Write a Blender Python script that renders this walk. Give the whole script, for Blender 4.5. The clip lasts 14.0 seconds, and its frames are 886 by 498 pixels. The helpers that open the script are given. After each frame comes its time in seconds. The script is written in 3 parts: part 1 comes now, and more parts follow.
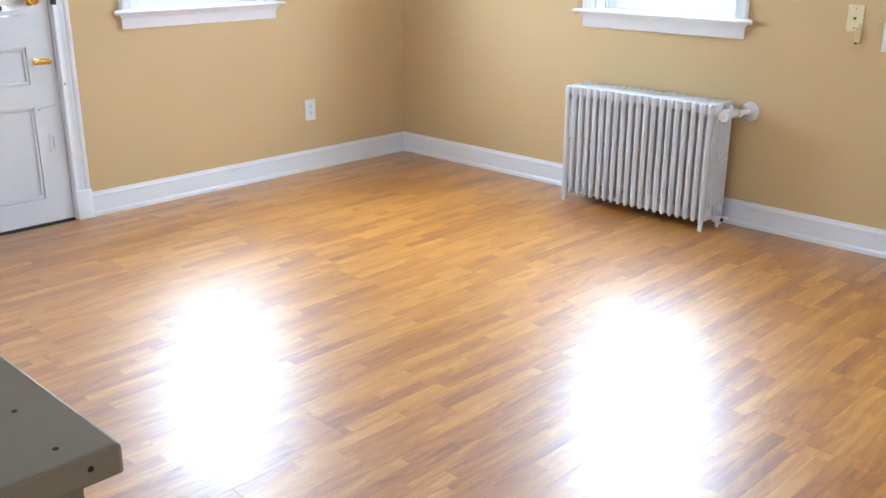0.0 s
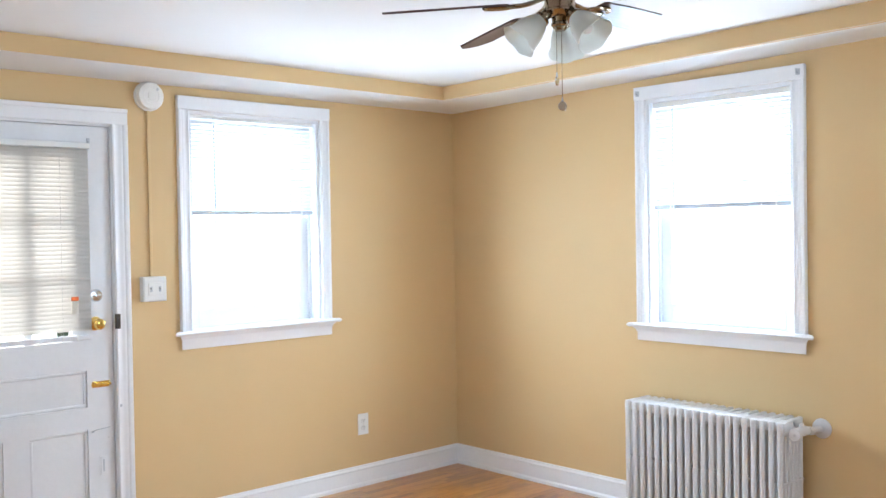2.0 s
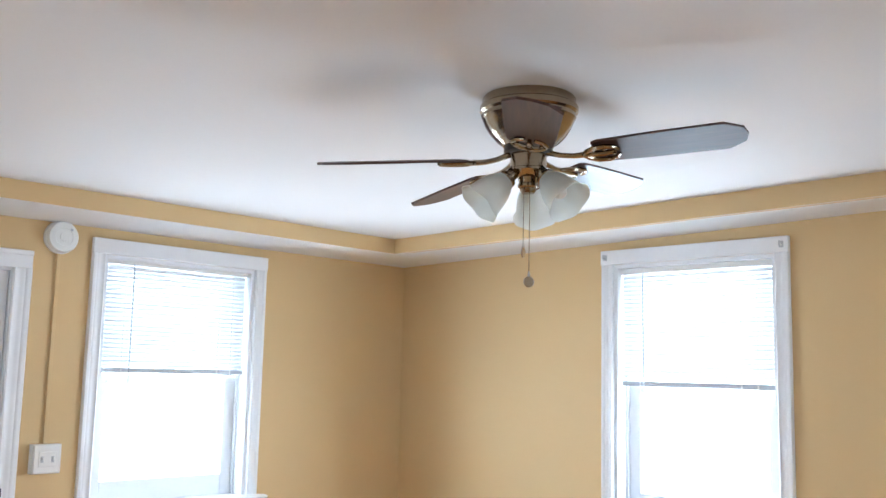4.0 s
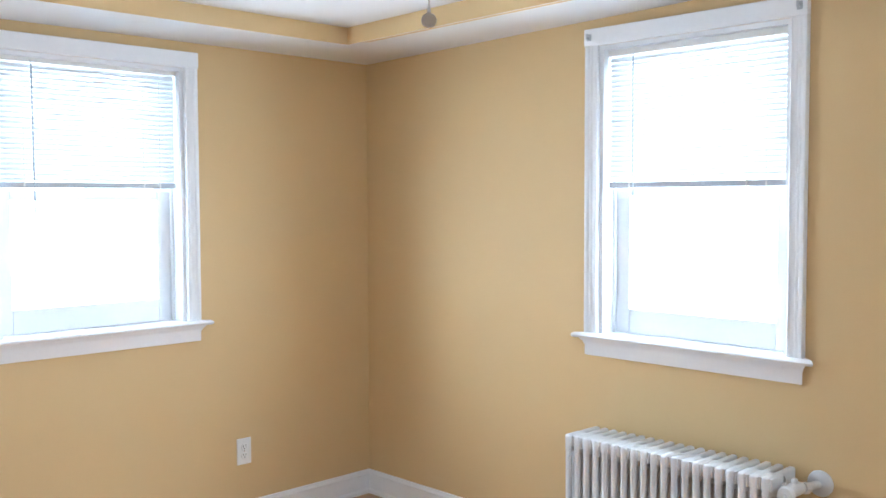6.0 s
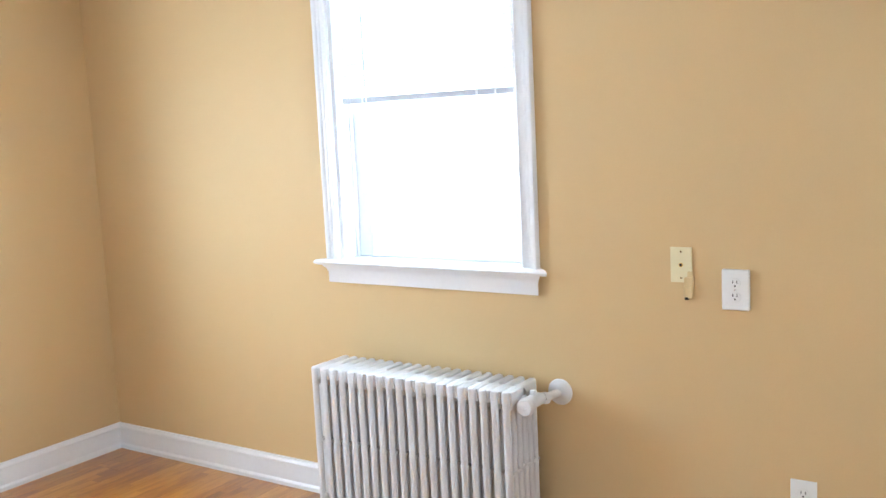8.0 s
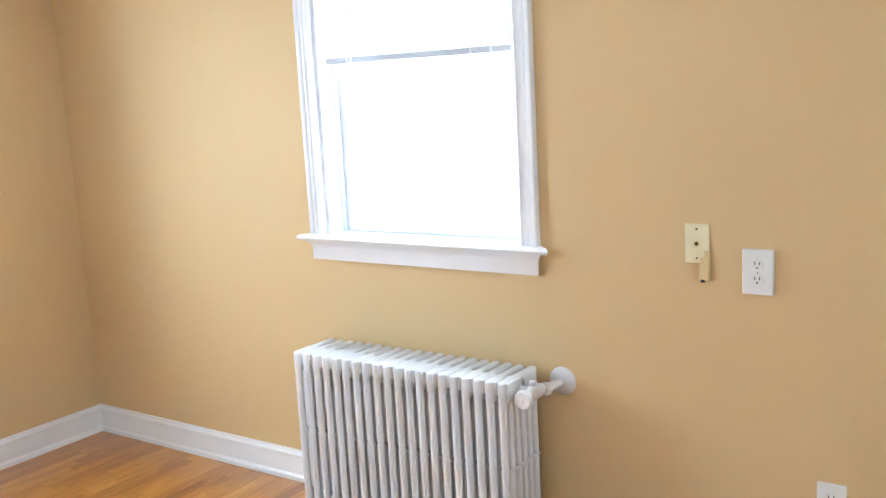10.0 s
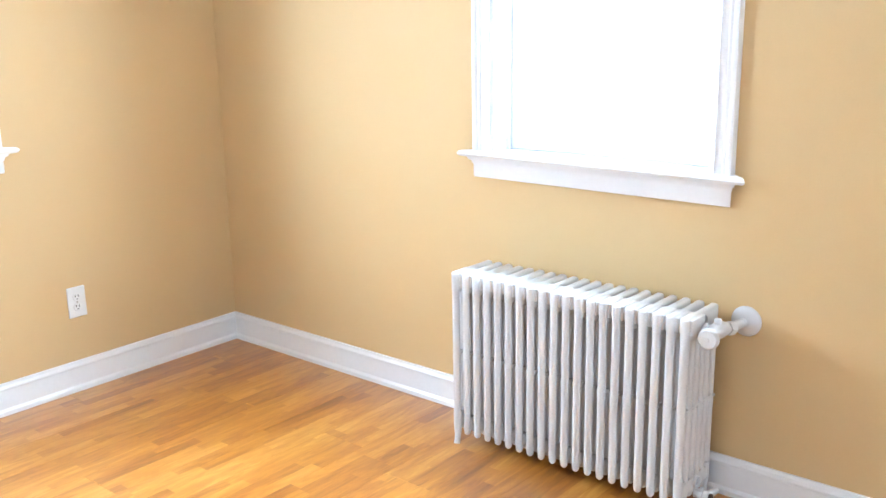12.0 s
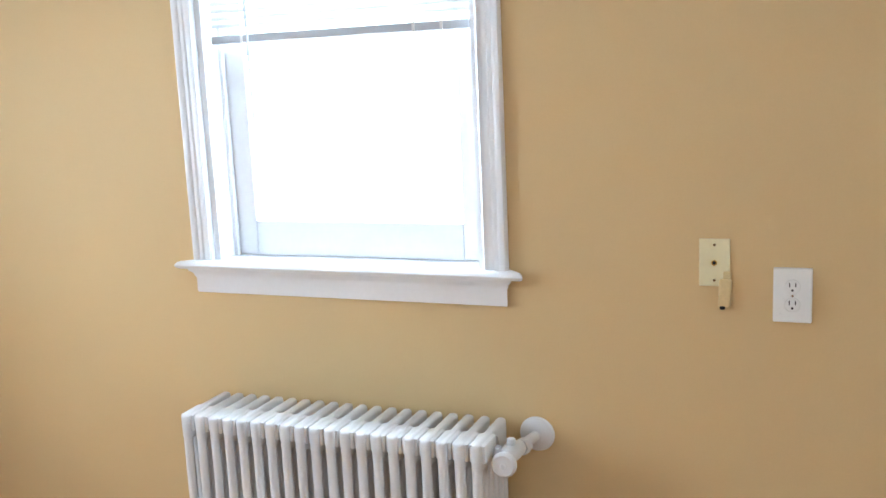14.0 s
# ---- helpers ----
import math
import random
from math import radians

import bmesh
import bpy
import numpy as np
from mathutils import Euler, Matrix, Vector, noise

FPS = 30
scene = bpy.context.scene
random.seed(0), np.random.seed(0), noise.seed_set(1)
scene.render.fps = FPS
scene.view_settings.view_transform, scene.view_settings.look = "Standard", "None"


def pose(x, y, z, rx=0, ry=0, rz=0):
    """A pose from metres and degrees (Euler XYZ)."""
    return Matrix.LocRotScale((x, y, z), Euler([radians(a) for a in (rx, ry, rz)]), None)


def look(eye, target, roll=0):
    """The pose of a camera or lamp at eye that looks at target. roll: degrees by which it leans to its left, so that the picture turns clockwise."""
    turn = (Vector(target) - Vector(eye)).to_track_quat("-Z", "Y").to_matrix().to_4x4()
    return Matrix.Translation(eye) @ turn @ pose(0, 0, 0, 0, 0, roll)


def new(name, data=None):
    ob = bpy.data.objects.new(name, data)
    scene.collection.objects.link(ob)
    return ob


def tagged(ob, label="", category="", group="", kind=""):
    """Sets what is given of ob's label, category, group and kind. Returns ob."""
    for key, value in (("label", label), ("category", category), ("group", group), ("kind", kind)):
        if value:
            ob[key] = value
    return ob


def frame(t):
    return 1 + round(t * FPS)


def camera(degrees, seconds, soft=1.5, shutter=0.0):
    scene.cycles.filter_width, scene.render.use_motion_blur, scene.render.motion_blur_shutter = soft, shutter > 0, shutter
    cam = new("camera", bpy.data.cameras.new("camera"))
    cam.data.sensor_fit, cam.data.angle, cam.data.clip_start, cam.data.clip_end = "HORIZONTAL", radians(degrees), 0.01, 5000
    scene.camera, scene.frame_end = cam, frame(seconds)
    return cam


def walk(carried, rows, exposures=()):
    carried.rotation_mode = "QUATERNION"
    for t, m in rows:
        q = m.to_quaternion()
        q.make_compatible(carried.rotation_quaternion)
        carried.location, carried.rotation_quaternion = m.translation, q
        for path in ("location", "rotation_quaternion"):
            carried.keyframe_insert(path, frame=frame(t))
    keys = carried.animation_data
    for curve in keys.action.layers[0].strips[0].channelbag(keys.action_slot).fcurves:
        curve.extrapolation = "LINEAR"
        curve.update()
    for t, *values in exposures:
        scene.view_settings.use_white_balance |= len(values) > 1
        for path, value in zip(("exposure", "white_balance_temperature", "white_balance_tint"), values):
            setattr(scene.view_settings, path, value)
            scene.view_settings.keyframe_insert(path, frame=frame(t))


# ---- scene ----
cam = camera(50.4, 14.0)
PATH = [
    (0, (-4.292, -4.563, 1.394), (-2.936, -3.239, 0.757), 0.1),
    (0.5, (-4.287, -4.572, 1.437), (-2.957, -3.132, 1.038), 0.1),
    (1, (-4.348, -4.499, 1.503), (-2.999, -3.037, 1.296), -0.3),
    (1.5, (-4.32, -4.481, 1.511), (-2.979, -3.0, 1.422), -0.7),
    (2, (-4.245, -4.454, 1.517), (-2.883, -2.99, 1.479), -0.9),
    (2.5, (-4.184, -4.344, 1.534), (-2.704, -2.999, 1.558), -0.8),
    (3, (-4.103, -4.232, 1.601), (-2.558, -2.973, 1.77), -0.9),
    (3.2, (-4.077, -4.198, 1.618), (-2.55, -2.927, 1.843), -0.7),
    (5.3, (-3.413, -3.942, 1.673), (-2.119, -2.426, 1.838), 1.7),
    (5.5, (-3.355, -3.895, 1.66), (-2.034, -2.397, 1.762), 1.4),
    (6, (-3.209, -3.853, 1.567), (-1.812, -2.425, 1.463), -0.2),
    (6.5, (-2.944, -3.898, 1.502), (-1.485, -2.554, 1.247), -2.1),
    (7, (-2.855, -3.977, 1.455), (-1.318, -2.727, 1.178), -2.5),
    (7.5, (-2.834, -3.96, 1.47), (-1.24, -2.783, 1.197), -2.9),
    (8, (-2.869, -3.913, 1.516), (-1.221, -2.809, 1.255), -2.8),
    (8.2, (-2.871, -3.903, 1.53), (-1.208, -2.822, 1.275), -2.7),
    (10.3, (-2.51, -3.762, 1.522), (-0.923, -2.605, 1.144), -3.7),
    (10.5, (-2.486, -3.727, 1.526), (-0.952, -2.512, 1.114), -4.4),
    (11, (-2.515, -3.661, 1.48), (-1.086, -2.338, 1.023), -4.4),
    (11.5, (-2.591, -3.609, 1.499), (-1.188, -2.287, 0.964), -3.1),
    (12, (-2.617, -3.473, 1.486), (-1.131, -2.229, 0.994), -1.0),
    (12.5, (-2.562, -3.324, 1.483), (-0.929, -2.225, 1.131), 0.5),
    (13, (-2.505, -3.234, 1.468), (-0.751, -2.305, 1.222), 0.5),
    (13.5, (-2.402, -3.151, 1.496), (-0.579, -2.364, 1.255), -0.8),
    (14, (-2.241, -3.119, 1.488), (-0.416, -2.382, 1.136), -2.6),
]
EXPOSURE = [(0.0, 0.06, 6300, 10), (1.5, 0.20, 6350, 10), (3.0, -0.18, 6650, 10), (5.5, -0.15, 6350, 10), (6.5, -0.20, 6650, 10), (7.5, 0.25, 6600, 10), (8.2, 0.26, 6600, 10),
            (10.5, 0.24, 6550, 10), (11.0, 0.42, 6450, 10), (12.0, 0.60, 6400, 10), (13.0, 0.22, 6550, 10), (14.0, -0.12, 6750, 10)]
walk(cam, [(t, look(eye, target, roll)) for t, eye, target, roll in PATH], EXPOSURE)

# ---- world and light ----
world = bpy.data.worlds.new("world")
scene.world = world
world.use_nodes = True
wn = world.node_tree.nodes
sky = wn.new("ShaderNodeTexSky")
sky.sky_type, sky.sun_disc = "NISHITA", False
sky.sun_elevation, sky.sun_rotation = radians(48), radians(200)
world.node_tree.links.new(sky.outputs[0], wn["Background"].inputs[0])
wn["Background"].inputs[1].default_value = 0.12


def daylight(name, m, w, h, watts, tint):
    """Area light in a window's opening: the sky's, and the fill of two added windows."""
    data = bpy.data.lights.new(name, "AREA")
    data.shape, data.size, data.size_y = "RECTANGLE", w, h
    data.energy, data.color = watts, tint
    ob = new(name, data)
    ob.matrix_world = m
    return ob


SKY_TINT = (0.69, 0.868, 1.08)
daylight("daylight_north", pose(-1.478, 0.188, 1.59, -90, 0, 0), 0.78, 1.12, 88, SKY_TINT)
daylight("daylight_east", pose(0.188, -1.918, 1.60, -90, 0, -90), 0.78, 1.17, 116, SKY_TINT)
# fill from behind the camera, through two unseen windows that are added
daylight("fill_west", pose(-5.488, -1.60, 1.60, -90, 0, 90), 0.74, 1.15, 20, SKY_TINT)
daylight("fill_south", pose(-1.60, -5.888, 1.60, -90, 0, 180), 0.74, 1.15, 30, SKY_TINT)
daylight("daylight_door", pose(-2.80, 0.24, 1.45, -90, 0, 0), 0.62, 0.92, 13, (0.97, 0.98, 1.0))


# ---- materials ----
def nodes_of(m):
    m.use_nodes = True
    nt = m.node_tree
    return nt, nt.nodes, nt.links, nt.nodes["Principled BSDF"]


def math_node(nt, op, a, b=None):
    n = nt.nodes.new("ShaderNodeMath")
    n.operation = op
    for k, v in enumerate((a, b)):
        if v is None:
            continue
        if isinstance(v, (int, float)):
            n.inputs[k].default_value = v
        else:
            nt.links.new(v, n.inputs[k])
    return n.outputs[0]


def ramp(nt, fac, stops):
    n = nt.nodes.new("ShaderNodeValToRGB")
    while len(n.color_ramp.elements) < len(stops):
        n.color_ramp.elements.new(0.5)
    for e, (p, c) in zip(n.color_ramp.elements, stops):
        e.position, e.color = p, (*c, 1)
    nt.links.new(fac, n.inputs[0])
    return n.outputs[0]


def noise_node(nt, vec, scale, detail=3.0, rough=0.55, distort=0.0):
    n = nt.nodes.new("ShaderNodeTexNoise")
    n.inputs["Scale"].default_value, n.inputs["Detail"].default_value = scale, detail
    n.inputs["Roughness"].default_value, n.inputs["Distortion"].default_value = rough, distort
    nt.links.new(vec, n.inputs["Vector"])
    return n.outputs["Fac"]


def surface(name, colour, rough=0.5, metal=0.0, vary=0.06, big=1.3, fine=60.0, bump=0.1, depth=0.001, spec=0.5, coat=0.0, wear=None):
    """A painted, cast or plated surface: broad mottling, fine grain and relief, optional worn spots of another colour."""
    m = bpy.data.materials.new(name)
    nt, n, l, b = nodes_of(m)
    co = n.new("ShaderNodeTexCoord").outputs["Object"]
    broad = noise_node(nt, co, big, 2.0)
    grain = noise_node(nt, co, fine, 4.0, 0.6)
    mix = math_node(nt, "ADD", math_node(nt, "MULTIPLY", broad, 0.65), math_node(nt, "MULTIPLY", grain, 0.35))
    lo, hi = [tuple(min(1, c * k) for c in colour) for k in (1 - vary, 1 + vary)]
    col = ramp(nt, mix, [(0.3, lo), (0.7, hi)])
    if wear:
        spots = ramp(nt, noise_node(nt, co, wear[1], 5.0, 0.7), [(wear[2], (0, 0, 0)), (wear[2] + 0.04, (1, 1, 1))])
        mx = n.new("ShaderNodeMix")
        mx.data_type = "RGBA"
        l.new(spots, mx.inputs[0])
        l.new(col, mx.inputs[6])
        mx.inputs[7].default_value = (*wear[0], 1)
        col = mx.outputs[2]
    l.new(col, b.inputs["Base Color"])
    rr = n.new("ShaderNodeMapRange")
    rr.inputs["To Min"].default_value, rr.inputs["To Max"].default_value = max(0.03, rough - 0.07), min(1, rough + 0.07)
    l.new(grain, rr.inputs[0])
    l.new(rr.outputs[0], b.inputs["Roughness"])
    b.inputs["Metallic"].default_value = metal
    b.inputs["Specular IOR Level"].default_value = spec
    b.inputs["Coat Weight"].default_value = coat
    bp = n.new("ShaderNodeBump")
    bp.inputs["Strength"].default_value, bp.inputs["Distance"].default_value = bump, depth
    l.new(grain, bp.inputs["Height"])
    l.new(bp.outputs[0], b.inputs["Normal"])
    return m


def laminate():
    """Three-strip oak laminate: each plank prints three strips of short blocks with their own tone and grain."""
    m = bpy.data.materials.new("oak_laminate")
    nt, n, l, b = nodes_of(m)
    sep = n.new("ShaderNodeSeparateXYZ")
    tc = n.new("ShaderNodeTexCoord")
    l.new(tc.outputs["Object"], sep.inputs[0])
    own = n.new("ShaderNodeObjectInfo").outputs["Random"]
    strip = math_node(nt, "FLOOR", math_node(nt, "DIVIDE", math_node(nt, "ADD", sep.outputs[1], 0.0975), 0.04875))
    jog = n.new("ShaderNodeTexWhiteNoise")
    jog.noise_dimensions = "2D"
    cj = n.new("ShaderNodeCombineXYZ")
    l.new(strip, cj.inputs[0])
    l.new(math_node(nt, "MULTIPLY", own, 917.0), cj.inputs[1])
    l.new(cj.outputs[0], jog.inputs["Vector"])
    along = math_node(nt, "DIVIDE", math_node(nt, "ADD", sep.outputs[0], math_node(nt, "MULTIPLY", jog.outputs["Value"], 2.0)), 0.40)
    block = math_node(nt, "FLOOR", along)
    cb = n.new("ShaderNodeCombineXYZ")
    for k, v in enumerate((block, strip, math_node(nt, "MULTIPLY", own, 531.0))):
        l.new(v, cb.inputs[k])
    tone = n.new("ShaderNodeTexWhiteNoise")
    tone.noise_dimensions = "3D"
    l.new(cb.outputs[0], tone.inputs["Vector"])
    cg = n.new("ShaderNodeCombineXYZ")
    l.new(math_node(nt, "MULTIPLY", sep.outputs[0], 2.2), cg.inputs[0])
    l.new(math_node(nt, "ADD", math_node(nt, "MULTIPLY", sep.outputs[1], 14.0), math_node(nt, "MULTIPLY", tone.outputs["Value"], 40.0)), cg.inputs[1])
    l.new(math_node(nt, "MULTIPLY", own, 60.0), cg.inputs[2])
    grain = noise_node(nt, cg.outputs[0], 1.6, 5.0, 0.62, 1.1)
    pores = noise_node(nt, cg.outputs[0], 9.0, 3.0, 0.6)
    mixed = math_node(nt, "ADD", math_node(nt, "MULTIPLY", tone.outputs["Value"], 0.24),
                      math_node(nt, "ADD", math_node(nt, "MULTIPLY", grain, 0.72), math_node(nt, "MULTIPLY", pores, 0.20)))
    col = ramp(nt, mixed, [(0.28, (0.15, 0.038, 0.004)), (0.45, (0.345, 0.110, 0.010)), (0.62, (0.50, 0.197, 0.024)), (0.84, (0.67, 0.335, 0.075))])
    l.new(col, b.inputs["Base Color"])
    rr = n.new("ShaderNodeMapRange")
    rr.inputs["To Min"].default_value, rr.inputs["To Max"].default_value = 0.38, 0.48
    l.new(grain, rr.inputs[0])
    l.new(rr.outputs[0], b.inputs["Roughness"])
    b.inputs["Specular IOR Level"].default_value = 0.5
    b.inputs["Coat IOR"].default_value = 1.6
    b.inputs["Coat Weight"].default_value, b.inputs["Coat Roughness"].default_value = 1.0, 0.35
    bp = n.new("ShaderNodeBump")
    bp.inputs["Strength"].default_value, bp.inputs["Distance"].default_value = 0.12, 0.0006
    l.new(pores, bp.inputs["Height"])
    l.new(bp.outputs[0], b.inputs["Normal"])
    return m


def clear_glass():
    m = bpy.data.materials.new("window_glass")
    nt, n, l, b = nodes_of(m)
    b.inputs["Base Color"].default_value = (0.93, 0.98, 0.97, 1)
    b.inputs["Roughness"].default_value = 0.0
    b.inputs["Transmission Weight"].default_value = 1.0
    b.inputs["IOR"].default_value = 1.45
    return m


def thin_white(name, colour, through_weight, rough=0.4):
    """Thin plastic or frosted glass that lets part of the light through."""
    m = bpy.data.materials.new(name)
    nt, n, l, b = nodes_of(m)
    co = n.new("ShaderNodeTexCoord").outputs["Object"]
    col = ramp(nt, noise_node(nt, co, 9.0, 3.0), [(0.3, tuple(c * 0.93 for c in colour)), (0.7, colour)])
    l.new(col, b.inputs["Base Color"])
    b.inputs["Roughness"].default_value = rough
    tr = n.new("ShaderNodeBsdfTranslucent")
    l.new(col, tr.inputs[0])
    mx = n.new("ShaderNodeMixShader")
    mx.inputs[0].default_value = through_weight
    l.new(b.outputs[0], mx.inputs[1])
    l.new(tr.outputs[0], mx.inputs[2])
    l.new(mx.outputs[0], n["Material Output"].inputs[0])
    return m


def blade_wood():
    m = bpy.data.materials.new("blade_walnut")
    nt, n, l, b = nodes_of(m)
    mp = n.new("ShaderNodeMapping")
    mp.inputs["Scale"].default_value = (3, 40, 40)
    l.new(n.new("ShaderNodeTexCoord").outputs["Object"], mp.inputs[0])
    g = noise_node(nt, mp.outputs[0], 2.0, 4.0, 0.6, 0.6)
    l.new(ramp(nt, g, [(0.3, (0.030, 0.010, 0.008)), (0.7, (0.085, 0.030, 0.020))]), b.inputs["Base Color"])
    b.inputs["Roughness"].default_value = 0.42
    b.inputs["Coat Weight"].default_value = 0.12
    b.inputs["Coat Roughness"].default_value = 0.2
    return m


WALL = surface("tan_wall_paint", (0.645, 0.453, 0.233), 0.62, vary=0.035, big=0.9, fine=170, bump=0.35, depth=0.0012, spec=0.35)
CEIL = surface("white_ceiling_paint", (0.74, 0.735, 0.735), 0.75, vary=0.03, big=0.8, fine=120, bump=0.25, depth=0.001, spec=0.3)
TRIM = surface("white_gloss_trim", (0.83, 0.84, 0.86), 0.32, vary=0.04, big=2.5, fine=55, bump=0.15, depth=0.0012)
DOORP = surface("white_door_paint", (0.74, 0.75, 0.77), 0.38, vary=0.05, big=2.0, fine=40, bump=0.22, depth=0.0015, wear=((0.55, 0.55, 0.55), 5.0, 0.70))
RADP = surface("white_radiator_enamel", (0.71, 0.72, 0.735), 0.36, vary=0.05, big=6.0, fine=60, bump=0.06, depth=0.0006)
# one even grey-beige over the half wall, its moulding and cap
GREYBEIGE = surface("half_wall_grey_beige", (0.34, 0.315, 0.25), 0.55, vary=0.07, big=3.0, fine=60, bump=0.25, depth=0.001)
COLP = surface("beige_column_paint", (0.56, 0.49, 0.38), 0.55, vary=0.05, big=2.0, fine=80, bump=0.2, depth=0.001)
PLATE = surface("white_plate_plastic", (0.80, 0.80, 0.78), 0.3, vary=0.02, big=8, fine=90, bump=0.03)
IVORY = surface("ivory_plate_plastic", (0.76, 0.68, 0.44), 0.4, vary=0.06, big=14, fine=90, bump=0.08)
TAPE = surface("tan_painted_stub", (0.66, 0.50, 0.26), 0.6, vary=0.1, big=30, fine=120, bump=0.4)
BRASS = surface("polished_brass", (0.86, 0.60, 0.17), 0.18, metal=1.0, vary=0.06, big=20, fine=150, bump=0.05)
CHROME = surface("brushed_chrome", (0.72, 0.73, 0.74), 0.2, metal=1.0, vary=0.04, big=20, fine=150, bump=0.05)
NICKEL = surface("antique_nickel", (0.34, 0.27, 0.19), 0.2, metal=1.0, vary=0.12, big=12, fine=150, bump=0.05)
DARK = surface("dark_metal", (0.03, 0.026, 0.022), 0.45, metal=0.3, vary=0.2, big=20, fine=120)
GAP = surface("dark_cavity", (0.012, 0.011, 0.010), 0.8, vary=0.2, big=20, fine=120)
BLINDRAIL = surface("grey_white_rail", (0.50, 0.53, 0.57), 0.4, vary=0.05, big=10, fine=90)
ORANGE = surface("orange_cap_plastic", (0.75, 0.16, 0.03), 0.4, vary=0.08, big=30, fine=120)
LABELW = surface("pale_paper", (0.72, 0.70, 0.62), 0.6, vary=0.08, big=30, fine=150)
UNDER = surface("underlay", (0.05, 0.03, 0.015), 0.8, vary=0.2, big=6, fine=60)
SIDING = surface("pale_outdoor_wall", (0.6, 0.6, 0.58), 0.8, vary=0.08, big=2, fine=30)
GRASS = surface("lawn", (0.08, 0.12, 0.04), 0.9, vary=0.4, big=1.2, fine=40, bump=0.6, depth=0.02)
FLOOR = laminate()
GLASS = clear_glass()
SLAT = thin_white("blind_slat_vinyl", (0.80, 0.81, 0.82), 0.22)
DSLAT = thin_white("door_slat_vinyl", (0.80, 0.77, 0.73), 0.45)
SHADE = thin_white("frosted_shade_glass", (0.90, 0.91, 0.88), 0.5, 0.25)
WAND = thin_white("clear_wand_plastic", (0.62, 0.66, 0.70), 0.3, 0.2)
BLADE = blade_wood()


# ---- mesh tools ----
def box(bm, x0, x1, y0, y1, z0, z1, bev=0.0, seg=2):
    vs = bmesh.ops.create_cube(bm, size=1)["verts"]
    for v in vs:
        v.co = Vector(((x0 + x1) / 2 + v.co.x * (x1 - x0), (y0 + y1) / 2 + v.co.y * (y1 - y0), (z0 + z1) / 2 + v.co.z * (z1 - z0)))
    if bev:
        es = list({e for v in vs for e in v.link_edges})
        bmesh.ops.bevel(bm, geom=es, offset=bev, segments=seg, affect="EDGES", profile=0.5)


def lathe(bm, prof, seg=20, m=None):
    """Turns a profile of (radius, height) round z and lays it at m."""
    m = m or Matrix()
    rings = []
    for r, z in prof:
        if r < 1e-5:
            rings.append([bm.verts.new(m @ Vector((0, 0, z)))])
        else:
            rings.append([bm.verts.new(m @ Vector((r * math.cos(2 * math.pi * k / seg), r * math.sin(2 * math.pi * k / seg), z))) for k in range(seg)])
    for a, b in zip(rings, rings[1:]):
        for k in range(seg):
            q = [a[k % len(a)], a[(k + 1) % len(a)], b[(k + 1) % len(b)], b[k % len(b)]]
            q = list(dict.fromkeys(q))
            if len(q) > 2:
                bm.faces.new(q)


def tube(bm, pts, r, seg=8):
    """A round bar along points."""
    pts = [Vector(p) for p in pts]
    rings = []
    for k, p in enumerate(pts):
        d = (pts[min(k + 1, len(pts) - 1)] - pts[max(k - 1, 0)]).normalized()
        s = d.cross(Vector((0, 0, 1)) if abs(d.z) < 0.9 else Vector((1, 0, 0))).normalized()
        u = s.cross(d)
        rr = r[k] if isinstance(r, (list, tuple)) else r
        rings.append([bm.verts.new(p + rr * (math.cos(2 * math.pi * j / seg) * s + math.sin(2 * math.pi * j / seg) * u)) for j in range(seg)])
    for a, b in zip(rings, rings[1:]):
        for j in range(seg):
            bm.faces.new((a[j], a[(j + 1) % seg], b[(j + 1) % seg], b[j]))
    bm.faces.new(rings[0][::-1])
    bm.faces.new(rings[-1])


def extrude_profile(bm, prof, a, b, place):
    """Sweeps a closed profile of (u, v) from a to b; place(u, v, s) gives the point."""
    ends = [[bm.verts.new(Vector(place(u, v, s))) for u, v in prof] for s in (a, b)]
    k = len(prof)
    for j in range(k):
        bm.faces.new((ends[0][j], ends[0][(j + 1) % k], ends[1][(j + 1) % k], ends[1][j]))
    bm.faces.new(ends[0][::-1])
    bm.faces.new(ends[1])


def finish(bm, name, mat, smooth=False):
    bmesh.ops.recalc_face_normals(bm, faces=bm.faces)
    me = bpy.data.meshes.new(name)
    if smooth:
        for f in bm.faces:
            f.smooth = True
        for e in bm.edges:
            if len(e.link_faces) == 2 and e.calc_face_angle(0) > 0.7:
                e.smooth = False
    bm.to_mesh(me)
    bm.free()
    me.materials.append(mat)
    return me


def part(name, build, mat, parent=None, m=None, smooth=False, label=""):
    bm = bmesh.new()
    build(bm)
    ob = new(name, finish(bm, name, mat, smooth))
    if parent:
        ob.parent = parent
    if m is not None:
        ob.matrix_basis = m
    if label:
        ob["label"] = label
    return ob


def same_part(name, me, parent, m, label=""):
    ob = new(name, me)
    ob.parent, ob.matrix_basis = parent, m
    return ob


def root(name, m, label, category, group="", kind=""):
    ob = new(name)
    ob.empty_display_size = 0.05
    ob.matrix_basis = m
    return tagged(ob, label, category, group, kind)


# ---- the room ----
X0, X1, Y0, Y1 = -5.30, 0.0, -5.70, 0.0
SOFFIT, CEILING, SW, SN = 2.278, 2.372, 0.415, 0.362
LIP = 0.014
THICK = 0.20
WN = (-1.888, -1.068, 1.000, 2.162)
WE = (-2.330, -1.505, 0.985, 2.200)
# openings of the two added windows, out of view
WW = (-1.995, -1.205, 0.985, 2.190)
WS = (-1.995, -1.205, 0.985, 2.190)
DR = (-3.236, -2.291, 0.0, 2.062)


